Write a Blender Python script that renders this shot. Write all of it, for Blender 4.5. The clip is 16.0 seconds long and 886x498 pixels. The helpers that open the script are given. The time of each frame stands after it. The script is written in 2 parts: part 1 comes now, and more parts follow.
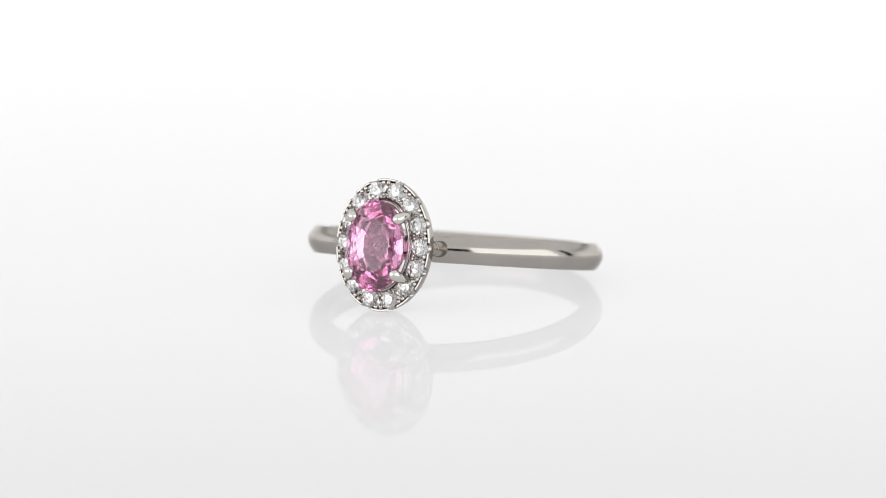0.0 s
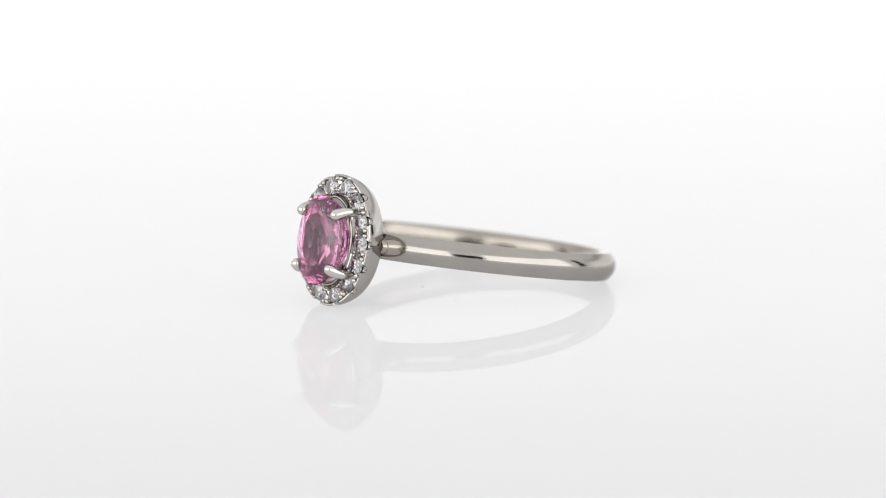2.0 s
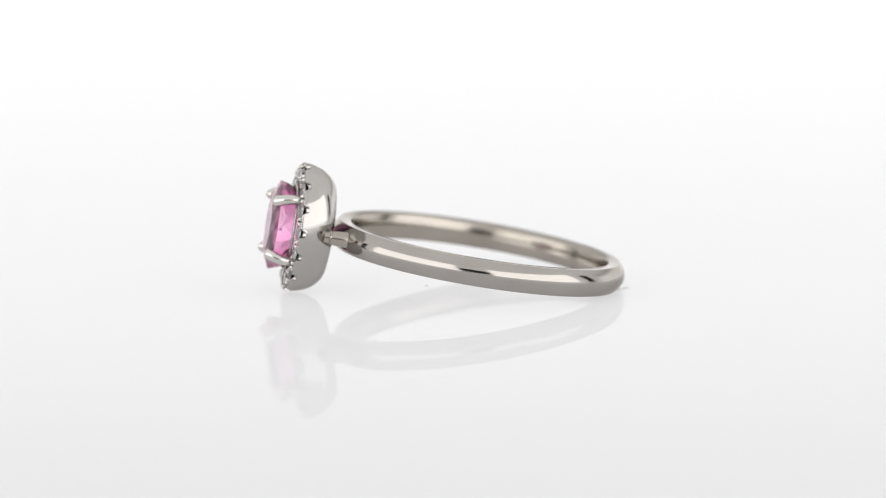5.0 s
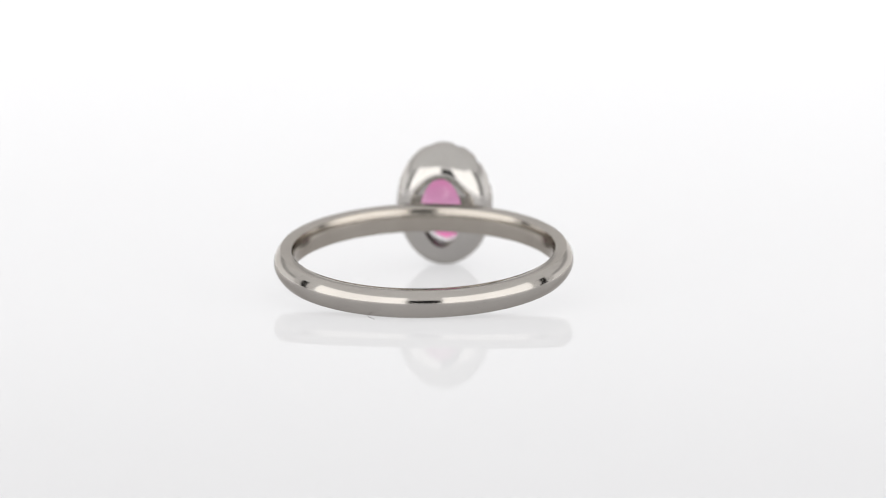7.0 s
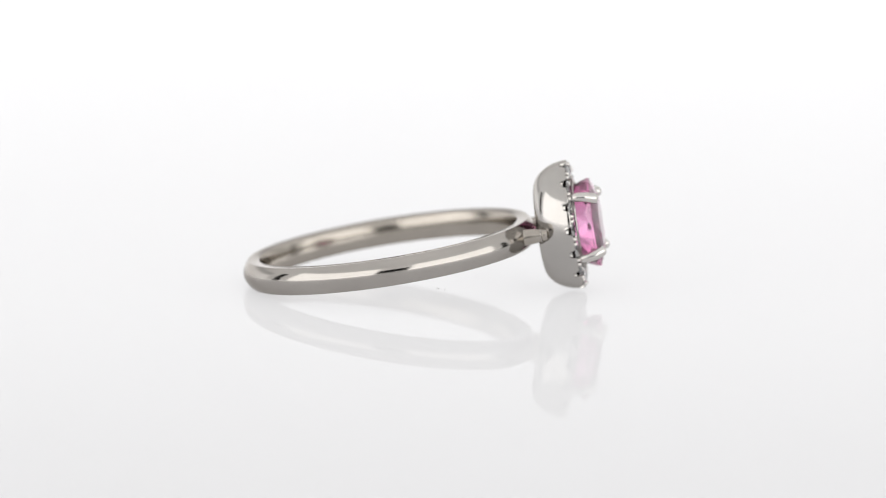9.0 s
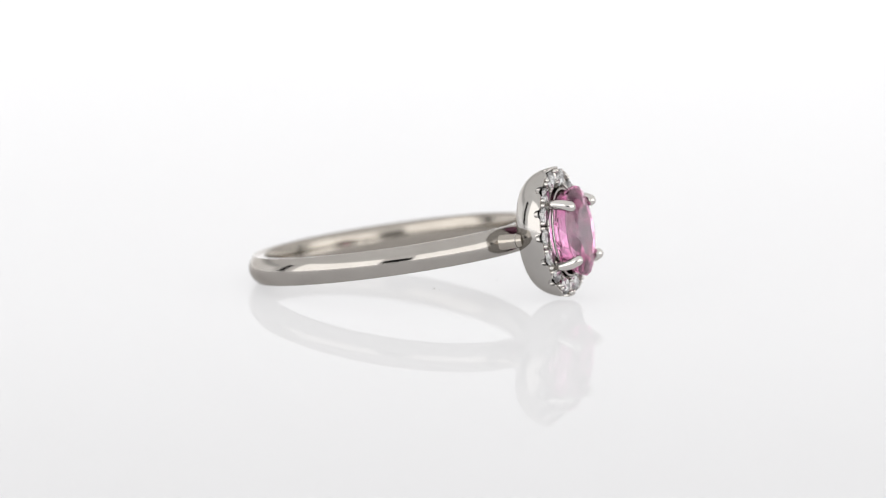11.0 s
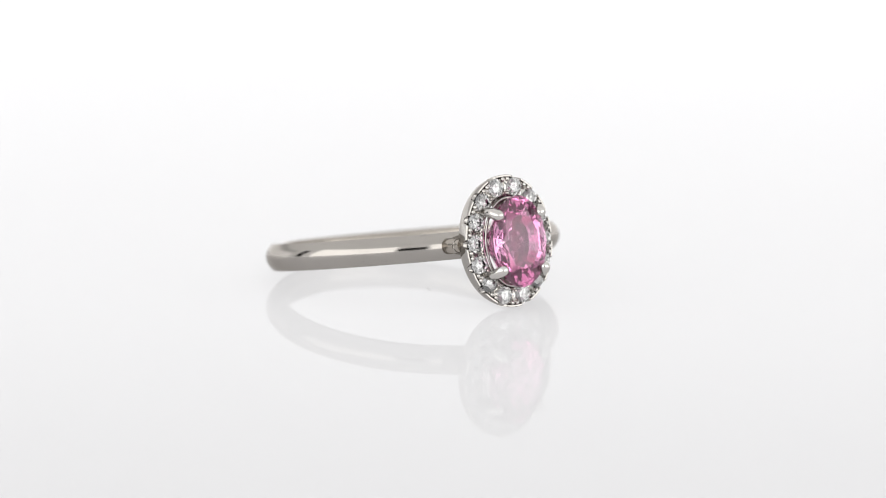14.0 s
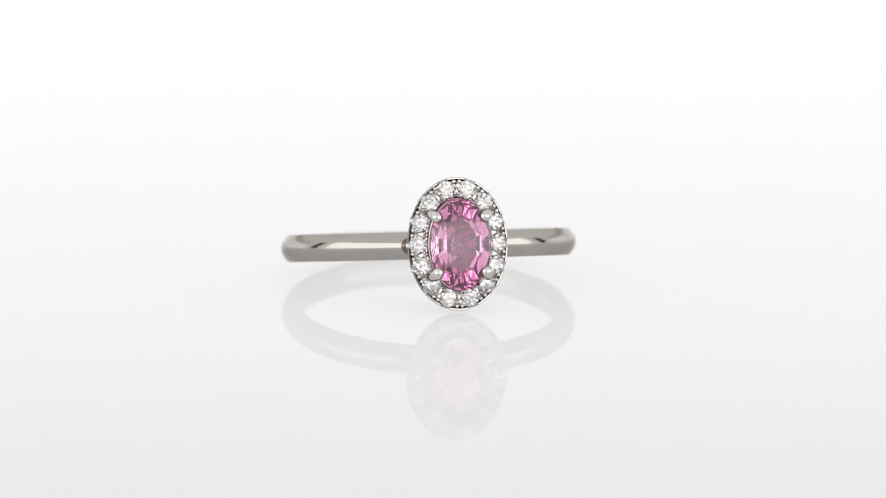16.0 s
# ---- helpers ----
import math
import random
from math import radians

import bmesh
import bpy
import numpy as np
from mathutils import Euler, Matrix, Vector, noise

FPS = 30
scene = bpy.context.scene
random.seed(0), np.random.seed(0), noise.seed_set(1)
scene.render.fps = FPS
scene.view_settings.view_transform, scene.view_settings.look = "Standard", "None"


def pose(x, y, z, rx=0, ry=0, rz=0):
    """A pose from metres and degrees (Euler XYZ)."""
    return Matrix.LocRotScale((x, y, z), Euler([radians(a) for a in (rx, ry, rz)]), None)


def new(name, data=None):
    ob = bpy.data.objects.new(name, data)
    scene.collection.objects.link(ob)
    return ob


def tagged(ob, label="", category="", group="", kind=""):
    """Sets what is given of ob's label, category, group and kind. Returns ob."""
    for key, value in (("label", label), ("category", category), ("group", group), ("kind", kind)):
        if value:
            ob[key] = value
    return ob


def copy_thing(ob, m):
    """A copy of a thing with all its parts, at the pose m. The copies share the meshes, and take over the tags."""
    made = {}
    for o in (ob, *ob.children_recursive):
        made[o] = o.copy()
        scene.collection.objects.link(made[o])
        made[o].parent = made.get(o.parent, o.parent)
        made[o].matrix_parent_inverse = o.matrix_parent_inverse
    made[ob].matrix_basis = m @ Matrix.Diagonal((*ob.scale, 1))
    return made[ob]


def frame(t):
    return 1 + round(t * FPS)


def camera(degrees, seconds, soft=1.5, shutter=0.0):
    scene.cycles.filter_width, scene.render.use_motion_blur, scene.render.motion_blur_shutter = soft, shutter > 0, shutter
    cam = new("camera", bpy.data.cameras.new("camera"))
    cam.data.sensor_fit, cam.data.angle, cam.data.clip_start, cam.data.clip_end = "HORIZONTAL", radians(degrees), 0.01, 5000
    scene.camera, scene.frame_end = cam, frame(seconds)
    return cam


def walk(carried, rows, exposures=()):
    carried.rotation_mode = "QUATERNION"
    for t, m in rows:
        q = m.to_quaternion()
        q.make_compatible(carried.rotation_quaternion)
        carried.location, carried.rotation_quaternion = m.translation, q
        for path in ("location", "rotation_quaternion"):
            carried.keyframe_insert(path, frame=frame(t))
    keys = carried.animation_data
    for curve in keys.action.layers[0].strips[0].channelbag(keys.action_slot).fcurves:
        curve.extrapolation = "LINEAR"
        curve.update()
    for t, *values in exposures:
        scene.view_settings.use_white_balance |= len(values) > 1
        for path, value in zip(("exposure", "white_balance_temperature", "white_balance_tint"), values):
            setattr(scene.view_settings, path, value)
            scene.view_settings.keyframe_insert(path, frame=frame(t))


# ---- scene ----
cam = camera(10.42, 16.0, soft=1.0)
cam.data.dof.use_dof = True
cam.data.dof.focus_distance = 0.3180
cam.data.dof.aperture_fstop = 31.0

MM = 0.001
EYE = (0.0, -0.32256, 0.05537)
STAND = pose(*EYE, 90 - 9.291, 0, -0.113) @ pose(0, 0, 0, 0, 0, 0.15)
walk(cam, [(0.0, STAND), (16.0, STAND)], exposures=[(0.0, 0.0), (16.0, 0.0)])


# ---- light: the glowing cloth of a small round light tent ----
LIGHT = {"front": 1.8, "back": 0.95, "dome": 0.54}


world = bpy.data.worlds.new("room")
world.use_nodes = True
world.node_tree.nodes["Background"].inputs[0].default_value = (0.10, 0.095, 0.09, 1)
world.node_tree.nodes["Background"].inputs[1].default_value = 0.3
scene.world = world


# ---- materials ----
def material(name, color, rough=0.5, metal=0.0, **extra):
    m = bpy.data.materials.new(name)
    m.use_nodes = True
    b = m.node_tree.nodes["Principled BSDF"]
    b.inputs["Base Color"].default_value = (*color, 1)
    b.inputs["Roughness"].default_value = rough
    b.inputs["Metallic"].default_value = metal
    if metal:
        b.inputs["Specular Tint"].default_value = (0.68, 0.66, 0.64, 1)
    for key, value in extra.items():
        b.inputs[key.replace("_", " ")].default_value = value
    return m


def vary(m, scale, low, high, rough=None, bump=0.0, bump_scale=None, detail=4.0):
    """Two scales of variation: broad tone by one noise, fine roughness and relief by another."""
    t = m.node_tree
    b = t.nodes["Principled BSDF"]
    co = t.nodes.new("ShaderNodeTexCoord")
    n = t.nodes.new("ShaderNodeTexNoise")
    n.inputs["Scale"].default_value, n.inputs["Detail"].default_value = scale, detail
    t.links.new(co.outputs["Object"], n.inputs["Vector"])
    ramp = t.nodes.new("ShaderNodeValToRGB")
    ramp.color_ramp.elements[0].position, ramp.color_ramp.elements[1].position = 0.3, 0.7
    ramp.color_ramp.elements[0].color, ramp.color_ramp.elements[1].color = (*low, 1), (*high, 1)
    t.links.new(n.outputs["Fac"], ramp.inputs["Fac"])
    t.links.new(ramp.outputs["Color"], b.inputs["Base Color"])
    fine = t.nodes.new("ShaderNodeTexNoise")
    fine.inputs["Scale"].default_value, fine.inputs["Detail"].default_value = bump_scale or scale * 9, 3.0
    t.links.new(co.outputs["Object"], fine.inputs["Vector"])
    if rough:
        span = t.nodes.new("ShaderNodeMapRange")
        span.inputs["To Min"].default_value, span.inputs["To Max"].default_value = rough
        t.links.new(fine.outputs["Fac"], span.inputs["Value"])
        t.links.new(span.outputs["Result"], b.inputs["Roughness"])
    if bump:
        relief = t.nodes.new("ShaderNodeBump")
        relief.inputs["Strength"].default_value, relief.inputs["Distance"].default_value = bump, 0.00002
        t.links.new(fine.outputs["Fac"], relief.inputs["Height"])
        t.links.new(relief.outputs["Normal"], b.inputs["Normal"])
    return m


GOLD = vary(material("white_gold", (0.43, 0.40, 0.365), 0.06, 1.0), 260, (0.378, 0.356, 0.332), (0.418, 0.396, 0.370), (0.06, 0.13), 0.05, 5200)
GOLD_INSIDE = vary(material("white_gold_inside", (0.39, 0.36, 0.32), 0.18, 1.0), 260, (0.35, 0.32, 0.283), (0.42, 0.388, 0.347), (0.13, 0.24), 0.05, 4200)
GOLD_BRIGHT = vary(material("white_gold_plated", (0.45, 0.43, 0.405), 0.06, 1.0), 300, (0.425, 0.408, 0.388), (0.465, 0.448, 0.428), (0.035, 0.09), 0.03, 5200)
GOLD_CLAW = vary(material("white_gold_claws", (0.60, 0.58, 0.555), 0.06, 1.0), 400, (0.58, 0.56, 0.535), (0.64, 0.62, 0.595), (0.04, 0.09), 0.03, 5200)
PINK = material("pink_sapphire", (0.90, 0.36, 0.63), 0.0, 0.0, Transmission_Weight=0.96, IOR=1.74)
DIAMOND = material("diamond", (0.57, 0.57, 0.565), 0.0, 0.0, Transmission_Weight=1.0, IOR=2.42)
# even glow added to the sheet: lifts its tone and fills contact shadows
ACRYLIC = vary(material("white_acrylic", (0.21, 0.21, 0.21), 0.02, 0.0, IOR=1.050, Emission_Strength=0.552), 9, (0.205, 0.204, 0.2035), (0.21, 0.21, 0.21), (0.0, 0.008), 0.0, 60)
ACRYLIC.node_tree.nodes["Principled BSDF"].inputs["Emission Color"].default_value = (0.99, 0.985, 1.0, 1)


def path_tint(m):
    """Tint for how light deepens along its path in the stone, put into the colour: lilac through the middle, hot pink
    towards both ends, broken by fine noise.
    """
    t = m.node_tree
    b = t.nodes["Principled BSDF"]
    co = t.nodes.new("ShaderNodeTexCoord")
    xyz = t.nodes.new("ShaderNodeSeparateXYZ")
    t.links.new(co.outputs["Object"], xyz.inputs["Vector"])
    far = t.nodes.new("ShaderNodeMath")
    far.operation = "ABSOLUTE"
    t.links.new(xyz.outputs["Z"], far.inputs[0])
    wave = t.nodes.new("ShaderNodeTexNoise")
    wave.inputs["Scale"].default_value, wave.inputs["Detail"].default_value = 900, 3.0
    t.links.new(co.outputs["Object"], wave.inputs["Vector"])
    shift = t.nodes.new("ShaderNodeMath")
    shift.operation = "MULTIPLY_ADD"
    shift.inputs[1].default_value = 0.0012
    t.links.new(wave.outputs["Fac"], shift.inputs[0])
    t.links.new(far.outputs["Value"], shift.inputs[2])
    ramp = t.nodes.new("ShaderNodeValToRGB")
    ramp.color_ramp.elements[0].position, ramp.color_ramp.elements[1].position = 0.12, 0.80
    ramp.color_ramp.elements[0].color, ramp.color_ramp.elements[1].color = (0.795, 0.385, 0.615, 1), (0.955, 0.27, 0.575, 1)
    span = t.nodes.new("ShaderNodeMapRange")
    span.inputs["From Min"].default_value, span.inputs["From Max"].default_value = 0.0006, 0.0034
    t.links.new(shift.outputs["Value"], span.inputs["Value"])
    t.links.new(span.outputs["Result"], ramp.inputs["Fac"])
    t.links.new(ramp.outputs["Color"], b.inputs["Base Color"])


path_tint(PINK)
# darker than the gold: painted shade that makes flat stamps look sunk in
STAMP = material("shaded_stamp", (0.24, 0.225, 0.205), 0.4, 1.0)
DUST = material("grey_lint", (0.45, 0.44, 0.43), 0.9)
BLACK = vary(material("black_anodised", (0.02, 0.02, 0.02), 0.45), 60, (0.017, 0.017, 0.017), (0.024, 0.023, 0.022))
LENS_GLASS = material("coated_glass", (0.006, 0.006, 0.008), 0.03)


def cloth(name, strength, tint=(1, 1, 1)):
    m = material(name, (0.45, 0.45, 0.45), 0.9, 0.0, Emission_Strength=strength)
    m.node_tree.nodes["Principled BSDF"].inputs["Emission Color"].default_value = (*tint, 1)
    return m


CLOTH_FRONT = cloth("lit_cloth_front", LIGHT["front"], (1.0, 0.99, 0.975))
CLOTH_BACK = cloth("lit_cloth_back", LIGHT["back"], (0.99, 0.99, 1.0))


def fade_glow_up(m, low, high, z0, z1):
    """A fall-off of light put into a cloth's glow: from strength low at height z0 to strength high at z1."""
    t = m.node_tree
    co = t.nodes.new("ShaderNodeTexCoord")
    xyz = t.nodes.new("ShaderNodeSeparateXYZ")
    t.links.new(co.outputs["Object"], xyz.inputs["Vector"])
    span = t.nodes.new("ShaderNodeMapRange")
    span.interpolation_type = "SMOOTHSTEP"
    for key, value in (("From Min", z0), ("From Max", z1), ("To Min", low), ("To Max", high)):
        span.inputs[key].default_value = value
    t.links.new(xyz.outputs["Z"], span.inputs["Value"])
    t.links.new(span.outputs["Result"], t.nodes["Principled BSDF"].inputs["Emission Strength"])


# glow painted weaker up high, so the sheet's reflection dims towards the front
fade_glow_up(CLOTH_BACK, 0.95, 0.20, 0.044, 0.076)
CLOTH_DOME = cloth("lit_cloth_dome", LIGHT["dome"], (1.0, 0.995, 0.99))


# ---- building helpers ----
def part(name, bm, mat, parent=None, label="", smooth=True, crease=38, lining=None):
    bmesh.ops.recalc_face_normals(bm, faces=bm.faces[:])
    me = bpy.data.meshes.new(name)
    for e in bm.edges:
        e.smooth = len(e.link_faces) != 2 or e.calc_face_angle() < radians(crease)
    bm.to_mesh(me)
    bm.free()
    me.materials.append(mat)
    if lining:
        me.materials.append(lining)
    for f in me.polygons:
        f.use_smooth = smooth
    ob = new(name, me)
    if parent:
        ob.parent = parent
    if label:
        tagged(ob, label)
    return ob


def grid_faces(bm, rows, closed_u=True, closed_v=False):
    """Quads between rows of vertices; closed_u joins the ends of each row, closed_v the last row to the first."""
    n = len(rows[0])
    for i in range(len(rows) if closed_v else len(rows) - 1):
        a, b = rows[i], rows[(i + 1) % len(rows)]
        for j in range(n if closed_u else n - 1):
            k = (j + 1) % n
            bm.faces.new((a[j], a[k], b[k], b[j]))


def tube(points, radii, segments=14, flat=1.0):
    """A round rod along points, with rounded ends closed by a vertex."""
    bm = bmesh.new()
    pts = [Vector(p) for p in points]
    rows = []
    side = None
    for i, (p, r) in enumerate(zip(pts, radii)):
        way = (pts[min(i + 1, len(pts) - 1)] - pts[max(i - 1, 0)]).normalized()
        if side is None:
            side = way.orthogonal().normalized()
        side = (side - way * side.dot(way)).normalized()
        other = way.cross(side)
        rows.append([bm.verts.new(p + side * (r * math.cos(a)) + other * (r * flat * math.sin(a)))
                     for a in (2 * math.pi * k / segments for k in range(segments))])
    grid_faces(bm, rows)
    for row, p in ((rows[0], pts[0]), (rows[-1], pts[-1])):
        tip = bm.verts.new(p)
        for j in range(segments):
            bm.faces.new((row[j], row[(j + 1) % segments], tip))
    return bm


def capsule(a, b, r0, r1, segments=14, flat=1.0):
    """A rod from a to b with half-round ends."""
    a, b = Vector(a), Vector(b)
    way = (b - a).normalized()
    pts, radii = [], []
    for k in range(5):
        u = math.pi / 2 * k / 4
        pts.append(a - way * (r0 * math.cos(u)))
        radii.append(max(r0 * math.sin(u), 1e-6))
    for k in range(5):
        u = math.pi / 2 * k / 4
        pts.append(b + way * (r1 * math.sin(u)))
        radii.append(max(r1 * math.cos(u), 1e-6))
    return tube(pts, radii, segments, flat)


# ---- the light tent ----
TENT = 0.28
BACK = 0.26


def sector(name, low, high, z0, z1, mat, label, radius=TENT):
    """A curved cloth wall between two bearings, in degrees from the camera's side; 3 mm thick."""
    bm = bmesh.new()
    n = max(8, int((high - low) / 3))
    rows = []
    for r in (radius, radius + 0.003):
        for z in ((z0, z1) if r == radius else (z1, z0)):
            rows.append([bm.verts.new((r * math.sin(a), -r * math.cos(a), z))
                         for a in (radians(low + (high - low) * k / n) for k in range(n + 1))])
    grid_faces(bm, rows, closed_u=False, closed_v=True)
    if high - low < 360:
        bm.faces.new([r[0] for r in rows])
        bm.faces.new([r[-1] for r in reversed(rows)])
    else:
        bmesh.ops.remove_doubles(bm, verts=bm.verts[:], dist=1e-5)
    return tagged(part(name, bm, mat), label, "wall", kind="structure")


SHELL = 0.40
SHELL_TOP = 0.26


def light_tent():
    sector("wall_east", 13.5, 87, 0.0, TENT * math.tan(radians(31)), CLOTH_FRONT, "white diffuser panel glowing with lamp light")
    sector("wall_west", -87, -13.5, 0.0, TENT * math.tan(radians(31)), CLOTH_FRONT, "white diffuser panel glowing with lamp light")
    sector("wall_north", 112, 248, 0.0, BACK * math.tan(radians(20)), CLOTH_BACK, "white backdrop cloth with a glow painted to fade upward", BACK)
    sector("wall_tent", 0, 360, 0.0, SHELL_TOP, CLOTH_DOME, "white cloth wall of the light tent", SHELL)
    bm = bmesh.new()
    rows = []
    for shell in (0.0, 0.003):
        lats = [89 * k / 14 for k in range(15)]
        for lat in (lats if shell == 0 else lats[::-1]):
            e = radians(lat)
            r, z = (SHELL + shell) * math.cos(e), SHELL_TOP + (0.24 + shell) * math.sin(e)
            rows.append([bm.verts.new((r * math.cos(a), r * math.sin(a), z)) for a in (2 * math.pi * k / 72 for k in range(72))])
    grid_faces(bm, rows, closed_v=True)
    tagged(part("ceiling", bm, CLOTH_DOME), "white cloth dome of the light tent", "ceiling", kind="structure")
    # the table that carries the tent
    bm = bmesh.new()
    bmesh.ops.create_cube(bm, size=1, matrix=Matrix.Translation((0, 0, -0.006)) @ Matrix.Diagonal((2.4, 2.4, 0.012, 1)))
    tagged(part("floor", bm, ACRYLIC, smooth=False), "glossy white acrylic sheet with an added even glow", "surface", kind="structure")


def lathe(profile, segments=40):
    """A turned solid about the y axis from rows of (y, radius)."""
    bm = bmesh.new()
    rows = [[bm.verts.new((r * math.cos(a), y, r * math.sin(a))) for a in (2 * math.pi * k / segments for k in range(segments))] for y, r in profile]
    grid_faces(bm, rows)
    bm.faces.new(rows[0])
    bm.faces.new(rows[-1][::-1])
    return bm


def lens_and_stands():
    """The dark lens that mirrors in the metal, and the two slim dark stands of the diffuser panels."""
    root = tagged(new("camera_lens"), "black camera lens aimed at the ring", "lens")
    root.location = (0, -0.336, 0.056)
    part("barrel", lathe([(-0.030, 0.047), (-0.004, 0.047), (0.0, 0.0455), (0.0, 0.038), (-0.006, 0.036)]), BLACK, root, "black lens barrel")
    part("front_glass", lathe([(-0.0055, 0.0355), (-0.0045, 0.035), (-0.0030, 0.024), (-0.0025, 0.006)]), LENS_GLASS, root, "dark coated front glass")
    bm = bmesh.new()
    bmesh.ops.create_cube(bm, size=1, matrix=Matrix.Translation((0, -0.052, 0.006)) @ Matrix.Diagonal((0.15, 0.044, 0.115, 1)))
    bmesh.ops.bevel(bm, geom=bm.edges[:], offset=0.006, segments=3, affect="EDGES")
    part("body", bm, BLACK, root, "dark camera body")
    part("foot", lathe([(0.0, 0.012), (0.02, 0.012)]), BLACK, root).matrix_basis = pose(0, -0.052, -0.056, 90, 0, 0)
    part("stem", lathe([(0.0, 0.006), (0.03, 0.006)]), BLACK, root).matrix_basis = pose(0, -0.052, -0.060, 90, 0, 0)
    first = tagged(new("panel_stand"), "slim black stand beside the diffuser panel", "stand", "panel stands")
    bm = bmesh.new()
    bmesh.ops.create_cube(bm, size=1, matrix=Matrix.Translation((0, 0, 0.062)) @ Matrix.Diagonal((0.034, 0.012, 0.116, 1)))
    bmesh.ops.bevel(bm, geom=bm.edges[:], offset=0.002, segments=2, affect="EDGES")
    part("post", bm, BLACK, first)
    bm = bmesh.new()
    bmesh.ops.create_cube(bm, size=1, matrix=Matrix.Translation((0, 0, 0.002)) @ Matrix.Diagonal((0.05, 0.05, 0.004, 1)))
    part("base", bm, BLACK, first)
    first.matrix_basis = pose(TENT * math.sin(radians(100)), -TENT * math.cos(radians(100)), 0, 0, 0, 100)
    copy_thing(first, pose(-TENT * math.sin(radians(100)), -TENT * math.cos(radians(100)), 0, 0, 0, -100))


# ---- the ring ----
REST = 2.380 * MM
OUTER, INNER, HALF = 10.0, 8.62, 0.91
FRONT = 12.70


def band(parent):
    bm = bmesh.new()
    n = 240
    prof = []
    # inner face, slightly rounded, then side, then domed outer face
    for k in range(-6, 7):
        z = 0.80 * k / 6
        prof.append((INNER + 0.15 * (z / 0.80) ** 2, z))
    prof += [(INNER + 0.18, 0.85), (INNER + 0.24, 0.885)]
    for k in range(-12, 13):
        u = math.sin(math.pi / 2 * k / 12)
        prof.append((OUTER - 0.45 * u * u, -HALF * u))
    prof += [(INNER + 0.24, -0.885), (INNER + 0.18, -0.85)]
    rows = []
    for i in range(n):
        a = 2 * math.pi * i / n
        rows.append([bm.verts.new((r * math.cos(a) * MM, r * math.sin(a) * MM, z * MM)) for r, z in prof])
    grid_faces(bm, rows, closed_u=True, closed_v=True)
    for f in bm.faces:
        mid = f.calc_center_median()
        f.material_index = 1 if math.hypot(mid.x, mid.y) < (INNER + 0.165) * MM else 0
    return part("band", bm, GOLD, parent, "polished white gold band with a domed outer face", crease=30, lining=GOLD_INSIDE)


STONES = 14
STONE_R, STONE_IN = 0.59, -0.03
HALO_Y, HALO_Z, HALO_UP = 2.64, 3.68, 0.06


def halo_point(u, grow=0.0):
    """A point on the halo's oval at the parameter u, moved outward by grow; y and z in millimetres and the outward way."""
    y, z = HALO_Y * math.cos(u), HALO_Z * math.sin(u)
    w = Vector((HALO_Z * math.cos(u), HALO_Y * math.sin(u))).normalized()
    return y + w.x * grow, z + w.y * grow + HALO_UP, w


def even_angles(count, start):
    """Parameters that divide the halo's oval evenly by length."""
    us = np.linspace(0, 2 * np.pi, 4001)
    d = np.hypot(HALO_Y * np.sin(us), HALO_Z * np.cos(us))
    s = np.concatenate([[0], np.cumsum((d[1:] + d[:-1]) / 2)])
    s /= s[-1]
    return [float(np.interp((k + start) / count, s, us)) for k in range(count)]


SEATS = even_angles(STONES, 0.0)
GAPS = even_angles(STONES, 0.5)


def bowl(parent):
    bm = bmesh.new()
    us = even_angles(336, 0.0)
    per = 336 // STONES
    rows = []
    lip = 0.68
    # the domed outside, from the back opening up to the scalloped lip
    levels = [(math.pi / 2 * k / 14) for k in range(15)]
    hole_y, hole_z = 1.42, 2.45
    for e in reversed(levels):
        row = []
        for i, u in enumerate(us):
            oy, oz, w = halo_point(u, lip)
            c = math.cos(e) ** 0.9
            y = hole_y * math.cos(u) * (1 - c) + oy * c
            z = hole_z * math.sin(u) * (1 - c) + oz * c
            d = abs((i % per) - per * (1 if i % per > per / 2 else 0)) / per
            cut = 0.42 * max(0.0, 1 - (d / 0.175) ** 4) if d < 0.175 else 0.0
            x = min(-2.5 * math.sin(e), -cut, -0.07)
            row.append(bm.verts.new(((FRONT + x) * MM, y * MM, z * MM)))
        rows.append(row)
    for grow, depth, notched in ((0.672, -0.03, True), (0.645, -0.005, True), (0.56, 0.0, True), (0.53, -0.03, True), (0.50, -0.12, True), (0.20, -0.66, False), (-0.20, -0.66, False), (-0.56, -0.12, False), (-0.585, -0.03, False), (-0.62, 0.0, False), (-0.70, -0.05, False), (-0.74, -0.5, False)):
        row = []
        for i, u in enumerate(us):
            y, z, w = halo_point(u, grow)
            d = abs((i % per) - per * (1 if i % per > per / 2 else 0)) / per
            cut = 0.42 * max(0.0, 1 - (d / 0.175) ** 4) if notched and d < 0.175 else 0.0
            cut *= min(1.0, 0.6 + 0.4 * max(0.0, (grow - 0.50) / 0.12))
            row.append(bm.verts.new(((FRONT + min(depth, -cut)) * MM, y * MM, z * MM)))
        rows.append(row)
    row = []
    for u in us:
        row.append(bm.verts.new(((FRONT - 2.2) * MM, (hole_y + 0.12) * math.cos(u) * MM, (hole_z + 0.12) * math.sin(u) * MM)))
    rows.append(row)
    grid_faces(bm, rows, closed_v=True)
    return part("halo_setting", bm, GOLD_BRIGHT, parent, "polished white gold oval cup with a scalloped rim")


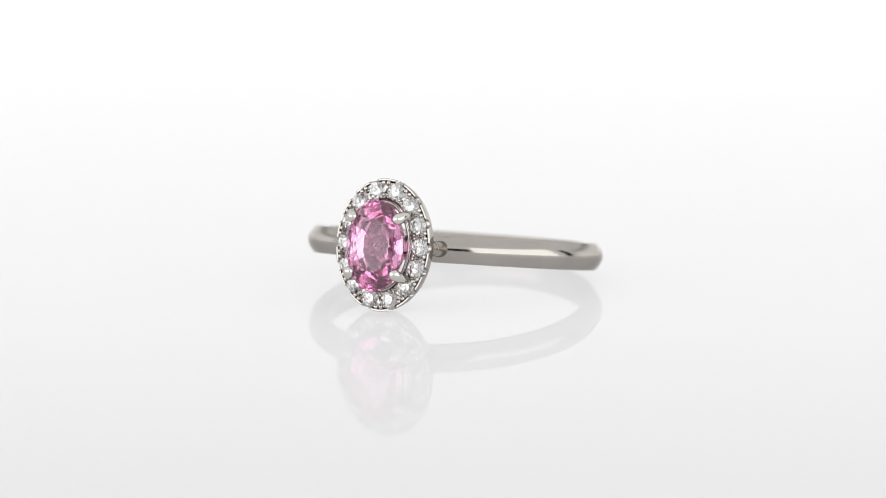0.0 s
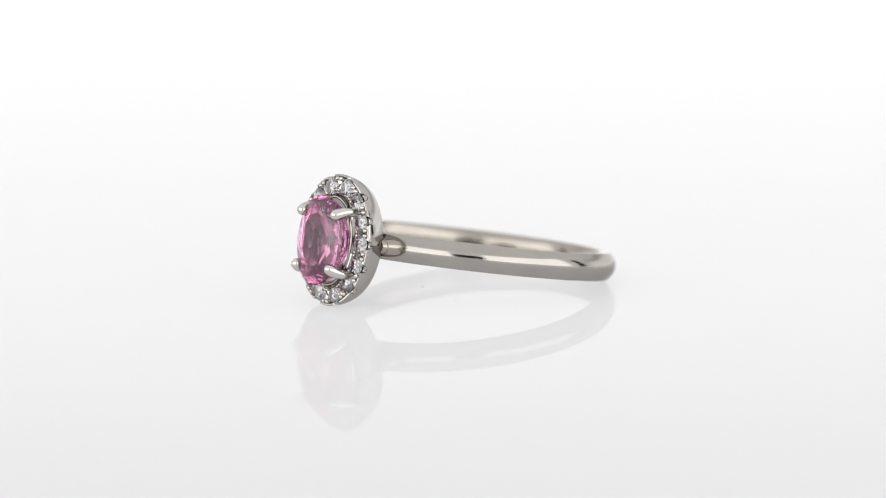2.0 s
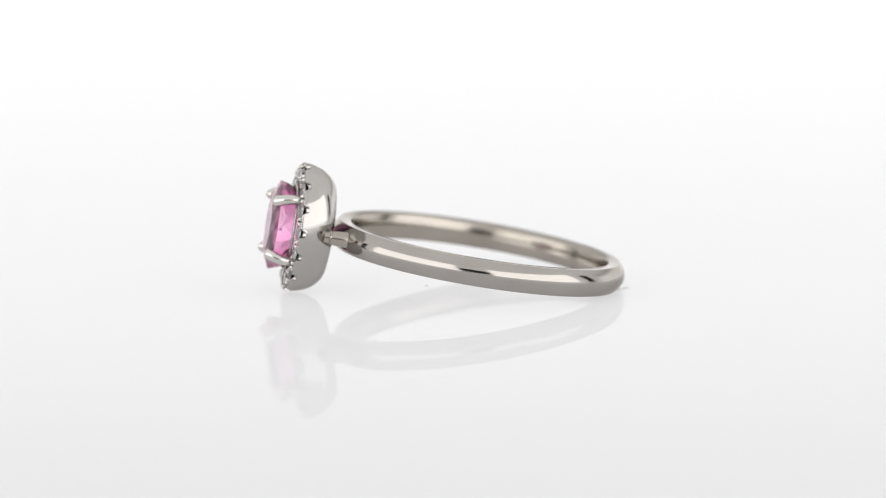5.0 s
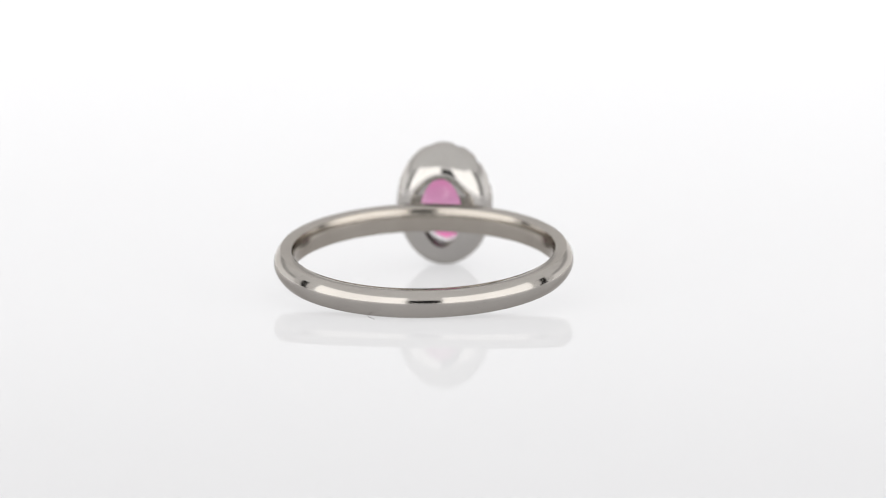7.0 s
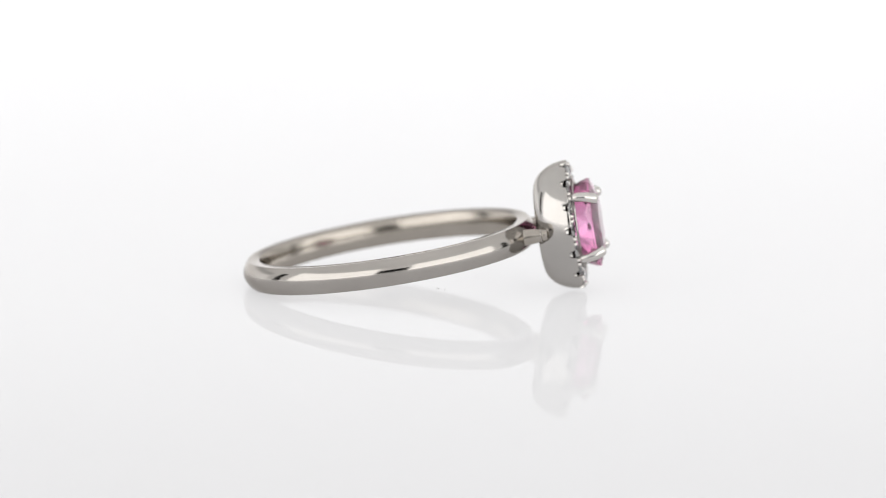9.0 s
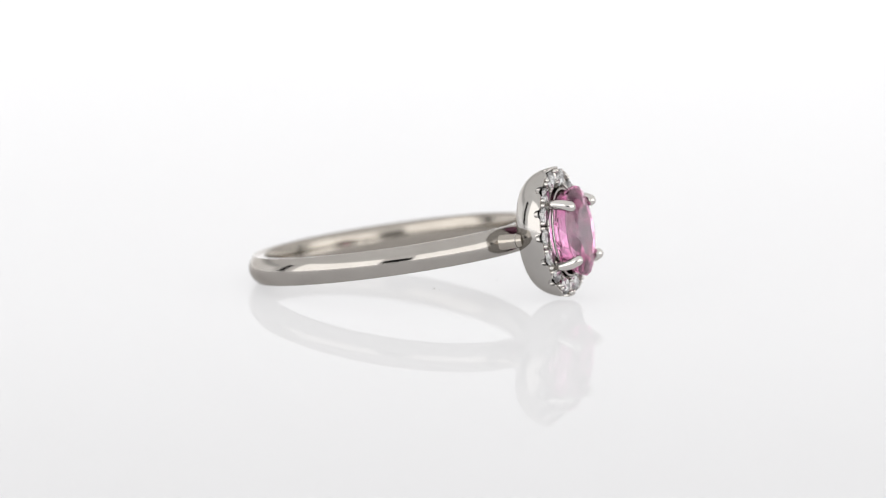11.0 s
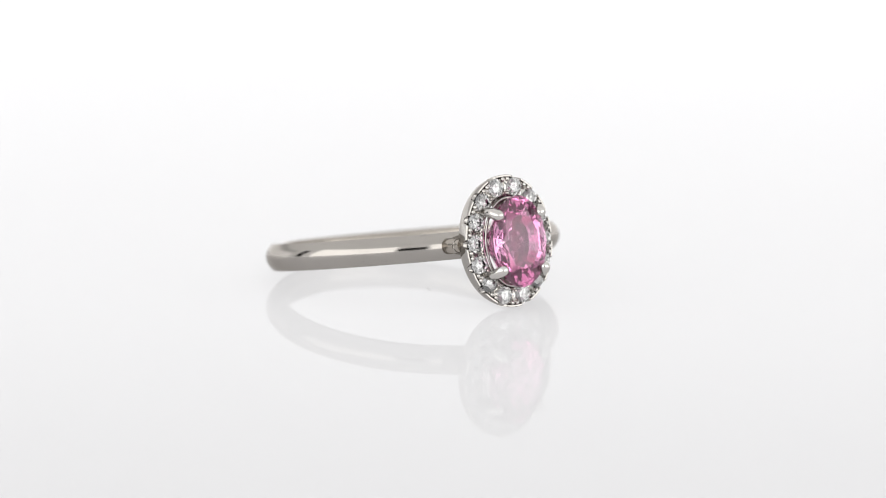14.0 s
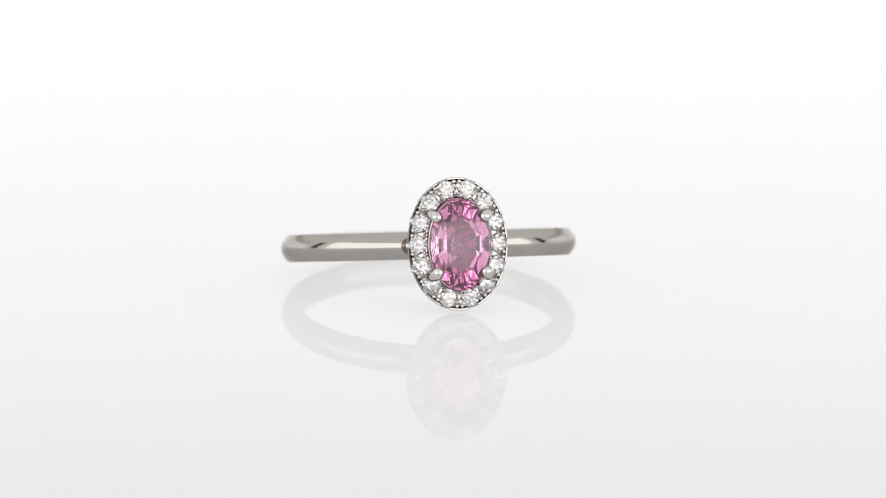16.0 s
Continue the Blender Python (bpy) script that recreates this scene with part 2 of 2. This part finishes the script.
def deep_cut(width_y, width_z, crown, pavilion, table, n=8, girdle=0.05, mids=((0.80, 0.60),), lower=((0.52, 0.52),)):
    """A faceted stone as a convex hull; the table looks along x, the girdle lies at x = 0."""
    bm = bmesh.new()

    def ring(scale, x, count, shift):
        for k in range(count):
            a = 2 * math.pi * (k + shift) / count
            bm.verts.new((x * MM, width_y * scale * math.cos(a) * MM, width_z * scale * math.sin(a) * MM))
    ring(table, crown, n, 0.5)
    for s, x in mids:
        ring(s, x * crown, n, 0.0)
    ring(1.0, girdle / 2, n * 2, 0.0)
    ring(1.0, -girdle / 2, n * 2, 0.0)
    for s, x in lower:
        ring(s, -pavilion * x, n, 0.5)
    bm.verts.new((-pavilion * MM, 0, 0))
    got = bmesh.ops.convex_hull(bm, input=bm.verts[:])
    bmesh.ops.delete(bm, geom=[v for v in got["geom_interior"] if isinstance(v, bmesh.types.BMVert)], context="VERTS")
    return bm


def cut_stone(size, girdle=0.03, table=0.57, crown=34.5, pavilion=40.8):
    """A full brilliant, round or oval, cut facet by facet out of a block; the table looks along x, the girdle lies at x = 0."""
    bm = bmesh.new()
    bmesh.ops.create_cube(bm, size=4)

    def facet(azimuth, slope, r, x, side):
        a, e = radians(azimuth), radians(slope)
        way = Vector((side * math.cos(e), math.sin(e) * math.cos(a), math.sin(e) * math.sin(a)))
        spot = Vector((x, r * math.cos(a), r * math.sin(a)))
        bmesh.ops.bisect_plane(bm, geom=bm.verts[:] + bm.edges[:] + bm.faces[:], plane_co=spot, plane_no=way, clear_outer=True, dist=1e-6)
        open_edges = [e for e in bm.edges if len(e.link_faces) == 1]
        if open_edges:
            bmesh.ops.edgeloop_fill(bm, edges=open_edges)
    top = girdle + (1 - table) * math.tan(radians(crown))
    for k in range(16):
        facet(11.25 + 22.5 * k, 90, 0.985, 0, 1)
    facet(0, 0, 0, top, 1)
    for k in range(8):
        facet(45 * k, crown, 1.0, girdle, 1)
        facet(45 * k, pavilion, 1.0, -girdle, -1)
    for k in range(16):
        facet(11.25 + 22.5 * k, crown + 6.5, 0.985, girdle, 1)
        facet(11.25 + 22.5 * k, pavilion + 1.4, 0.985, -girdle, -1)
    for k in range(8):
        facet(22.5 + 45 * k, crown - 13, table * math.cos(radians(22.5)), top, 1)
    bmesh.ops.scale(bm, vec=[w * MM for w in size], verts=bm.verts[:])
    return bm


def diamonds(parent):
    first = None
    for u in SEATS:
        y, z, w = halo_point(u, STONE_IN)
        if first is None:
            first = part("diamond", cut_stone((STONE_R,) * 3), DIAMOND, parent, "round brilliant-cut colourless diamond", smooth=False)
            ob = first
        else:
            ob = new("diamond", first.data)
            ob.parent = parent
            tagged(ob, "round brilliant-cut colourless diamond")
        turn = random.uniform(0, 45)
        ob.matrix_basis = pose((FRONT - 0.04) * MM, y * MM, z * MM, turn, random.uniform(-3, 3), random.uniform(-3, 3))


def bridges(parent):
    """The metal that is left between neighbouring stones, from the inner edge to the rim."""
    for k in range(STONES):
        u0, u1, ug = SEATS[k], SEATS[(k + 1) % STONES], GAPS[k]
        outline = []
        for u, turn in ((u0, 1), (u1, -1)):
            cy, cz, _ = halo_point(u, STONE_IN)
            gy, gz, w = halo_point(ug, STONE_IN)
            toward = math.atan2(gz - cz, gy - cy)
            out = math.atan2(w.y, w.x)
            swing = (out - toward + math.pi) % (2 * math.pi) - math.pi
            arc = [toward + swing * f for f in (-0.98, -0.7, -0.35, 0.0, 0.3, 0.55, 0.78)]
            pts = [(cy + STONE_R * math.cos(a), cz + STONE_R * math.sin(a)) for a in arc]
            outline += pts if turn == 1 else pts[::-1]
        bm = bmesh.new()
        lows = [bm.verts.new(((FRONT - 0.7) * MM, y * MM, z * MM)) for y, z in outline]
        tops = [bm.verts.new(((FRONT - 0.045) * MM, y * MM, z * MM)) for y, z in outline]
        gy, gz, w = halo_point(ug)
        # a shallow cut runs outward between the two halves
        cut = [bm.verts.new(((FRONT - 0.15) * MM, (gy + w.x * g) * MM, (gz + w.y * g) * MM)) for g in (-0.36, 0.0, 0.40)]
        half = len(tops) // 2
        for side in (tops[:half], tops[half:][::-1]):
            for j in range(half - 1):
                k0, k1 = (0 if j < 2 else 1 if j < 4 else 2), (0 if j + 1 < 2 else 1 if j + 1 < 4 else 2)
                bm.faces.new((side[j], side[j + 1], cut[k1]))
                if k0 != k1:
                    bm.faces.new((side[j], cut[k1], cut[k0]))
        bm.faces.new((tops[0], tops[-1], cut[0]))
        bm.faces.new((tops[half - 1], tops[half], cut[2]))
        bm.faces.new(lows[::-1])
        n = len(outline)
        for j in range(n):
            bm.faces.new((lows[j], lows[(j + 1) % n], tops[(j + 1) % n], tops[j]))
        bmesh.ops.recalc_face_normals(bm, faces=bm.faces[:])
        part("bridge", bm, GOLD_CLAW, parent)


def claws(parent):
    """Two small claws on the rim and two grains on the inside, in every gap between the diamonds."""
    for u in GAPS:
        for grow, spread, r in ((0.43, 0.17, 0.16), (-0.44, 0.11, 0.12)):
            for side in (-1, 1):
                y, z, w = halo_point(u, grow)
                t = Vector((-w.y, w.x))
                y, z = y + t.x * spread * side, z + t.y * spread * side
                lean = 0.05 if grow > 0 else -0.05
                part("claw", capsule(((FRONT - 0.4) * MM, y * MM, z * MM), ((FRONT + 0.07) * MM, (y - w.x * lean) * MM, (z - w.y * lean) * MM),
                                     r * MM, r * 0.9 * MM, 10), GOLD_CLAW, parent)


def prongs(parent):
    for sy in (-1, 1):
        for sz in (-1, 1):
            pts = [(-1.2, 1.66, 1.80), (0.0, 1.86, 2.08), (0.6, 1.84, 2.05), (1.05, 1.75, 1.96), (1.32, 1.64, 1.85), (1.50, 1.56, 1.77), (1.61, 1.50, 1.71), (1.70, 1.46, 1.66), (1.75, 1.44, 1.63)]
            rad = [0.22, 0.30, 0.33, 0.36, 0.375, 0.365, 0.31, 0.19, 0.0001]
            part("prong", tube([((FRONT + 0.10 + x) * MM, sy * y * MM, sz * z * MM) for x, y, z in pts], [r * MM for r in rad], 16),
                 GOLD_CLAW, parent, "round white gold prong gripping the pink stone")


def sapphire(parent):
    ob = part("sapphire", deep_cut(2.02, 3.02, 0.46, 2.30, 0.60, 10, 0.10, ((0.83, 0.56),), ((0.96, 0.20), (0.87, 0.46), (0.58, 0.76), (0.26, 0.93))), PINK, parent,
              "oval faceted pink sapphire", smooth=False)
    ob.location = ((FRONT + 1.27) * MM, 0, 0)


def gallery_rail(parent):
    """The thin oval wire under the stone that ties the prongs together."""
    bm = bmesh.new()
    rows = []
    for k in range(72):
        u = 2 * math.pi * k / 72
        c = Vector((FRONT + 0.22, 1.93 * math.cos(u), 2.90 * math.sin(u)))
        out = Vector((0, 2.90 * math.cos(u), 1.93 * math.sin(u))).normalized()
        rows.append([bm.verts.new((c + out * (0.09 * math.cos(a)) + Vector((0.09 * math.sin(a), 0, 0))) * MM) for a in (2 * math.pi * j / 10 for j in range(10))])
    grid_faces(bm, rows, closed_v=True)
    part("gallery_rail", bm, GOLD_BRIGHT, parent, "thin oval white gold wire under the stone")


def hallmark(parent):
    """Small worn stamps inside the band that cannot be read, toned dark to look recessed."""
    for k, (az, w, h) in enumerate(((-54, 0.62, 0.42), (-60, 0.46, 0.50), (-67, 0.70, 0.46), (-73, 0.42, 0.50), (-80, 0.62, 0.44))):
        bm = bmesh.new()
        bmesh.ops.create_cube(bm, size=1, matrix=Matrix.Diagonal((0.02 * MM, w * MM, h * MM, 1)))
        ob = part("stamp", bm, STAMP, parent, smooth=False)
        a = radians(az)
        ob.matrix_basis = pose((INNER + 0.024) * math.cos(a) * MM, (INNER + 0.024) * math.sin(a) * MM, 0.03 * MM, 0, 0, az)


def pegs(parent):
    for s in (-1, 1):
        part("peg", tube([(x * MM, s * (2.73 - 0.10 * (x - 9.47)) * MM, 0) for x in (9.25, 9.251, 9.30, 9.40, 10.1, 10.95)],
                         [r * MM for r in (0.001, 0.46, 0.52, 0.54, 0.49, 0.41)], 24), GOLD_INSIDE, parent, "small round white gold peg joining band and cup")
        part("collar", tube([((10.50 + dx) * MM, s * 2.62 * MM, 0) for dx in (0.0, 0.03, 0.10, 0.13)],
                            [0.45 * MM, 0.50 * MM, 0.50 * MM, 0.45 * MM]), GOLD, parent)


def engagement_ring():
    root = tagged(new("ring"), "white gold ring with a pink oval sapphire in a diamond halo", "ring")
    band(root)
    cup = bowl(root)
    diamonds(cup)
    bridges(cup)
    claws(cup)
    pegs(root)
    prongs(root)
    sapphire(root)
    gallery_rail(root)
    hallmark(root)
    return root


def lint():
    """A fine hair and a few specks that lie on the turning sheet."""
    made = []
    hair = tagged(new("lint_hair"), "fine grey lint hair lying on the sheet", "lint")
    pts = [(-10.7, 3.10), (-11.2, 3.02), (-11.7, 2.95), (-12.2, 2.78), (-12.6, 2.50), (-12.9, 2.36)]
    part("strand", tube([(x * MM, y * MM, 0.03 * MM) for x, y in pts], [0.024 * MM] * len(pts), 6), DUST, hair)
    made.append(hair)
    for x, y, r in ((0.37, -0.65, 0.07), (0.85, -0.80, 0.035), (2.5, 4.7, 0.04), (-13.0, 9.0, 0.03)):
        bm = bmesh.new()
        bmesh.ops.create_icosphere(bm, subdivisions=2, radius=r * MM)
        for v in bm.verts:
            v.co *= 1 + 0.35 * noise.noise(v.co * 9000 + Vector((x, y, 0)))
            v.co.z *= 0.35
            v.co.x *= 1.7
            v.co += Vector((x * MM, y * MM, 0.3 * r * MM))
        speck = tagged(new("dust_speck"), "tiny grey dust speck on the white sheet", "dust", "dust specks")
        part("grain", bm, DUST, speck)
        made.append(speck)
    return made


light_tent()
lens_and_stands()
RING = engagement_ring()
LINT = lint()


# ---- what turns ----
TURN = ((0.0, -22.6), (2.0, -45.9), (3.5, -62.8), (4.2, -71.1), (6.0, -92.7), (6.3, -121.4), (6.5, -140.4), (7.0, -186.5), (7.5, -234.1), (7.78, -262.0), (8.0, -265.3), (9.2, -278.1), (11.3, -299.9), (13.0, -318.6), (14.5, -334.7), (16.0, -351.1))
# the quick spin rocks the ring and leaves it seated a little differently: degrees of pitch and of roll, lift and slide in millimetres
ROCK = ((0.0, 0.1, -0.2, -0.09, 0.06), (2.0, 0.1, -0.2, -0.09, 0.06), (4.0, -0.17, -0.2, -0.05, 0.06), (6.0, -0.17, -0.2, -0.05, 0.06), (6.2, -0.6, 1.2, 0.12, 0.04), (6.35, -0.65, 1.2, 0.17, 0), (6.5, -0.45, 0.85, 0.17, 0), (6.7, -0.15, 0.75, 0.13, 0), (6.9, 0.3, 0.2, 0.03, 0), (7.1, 0.55, 0, 0, 0),
        (7.5, 0.4, 0.4, 0, -0.08), (7.75, -0.08, 0.2, 0.03, -0.2), (16.0, -0.08, 0.2, 0.03, -0.2))


def between(t, rows, column=1):
    return float(np.interp(t, [r[0] for r in rows], [r[column] for r in rows]))


TIMES = [0.0, 1.0, 2.0, 3.0, 4.0, 5.0, 5.8, 5.95, 6.0, 6.05, 6.2, 6.35, 6.5, 6.7, 6.9, 7.1, 7.3, 7.5, 7.65, 7.75, 7.82, 7.95, 8.3, 9.0, 10.0, 11.0, 12.0, 13.0, 14.0, 15.0, 16.0]


def turned(t, seat):
    return pose(0, 0, 0, 0, 0, between(t, TURN) - 90) @ seat


def seated(t):
    return pose(-2.96 * MM, (0.315 + between(t, ROCK, 4)) * MM, REST + between(t, ROCK, 3) * MM) @ pose(0, 0, 0, 0.042 + between(t, ROCK, 2), -9.092 + between(t, ROCK, 1), 0)


def motions():
    walk(RING, [(t, turned(t, seated(t))) for t in TIMES])
    for thing in LINT:
        walk(thing, [(t, turned(t, Matrix.Identity(4))) for t in TIMES])


motions()
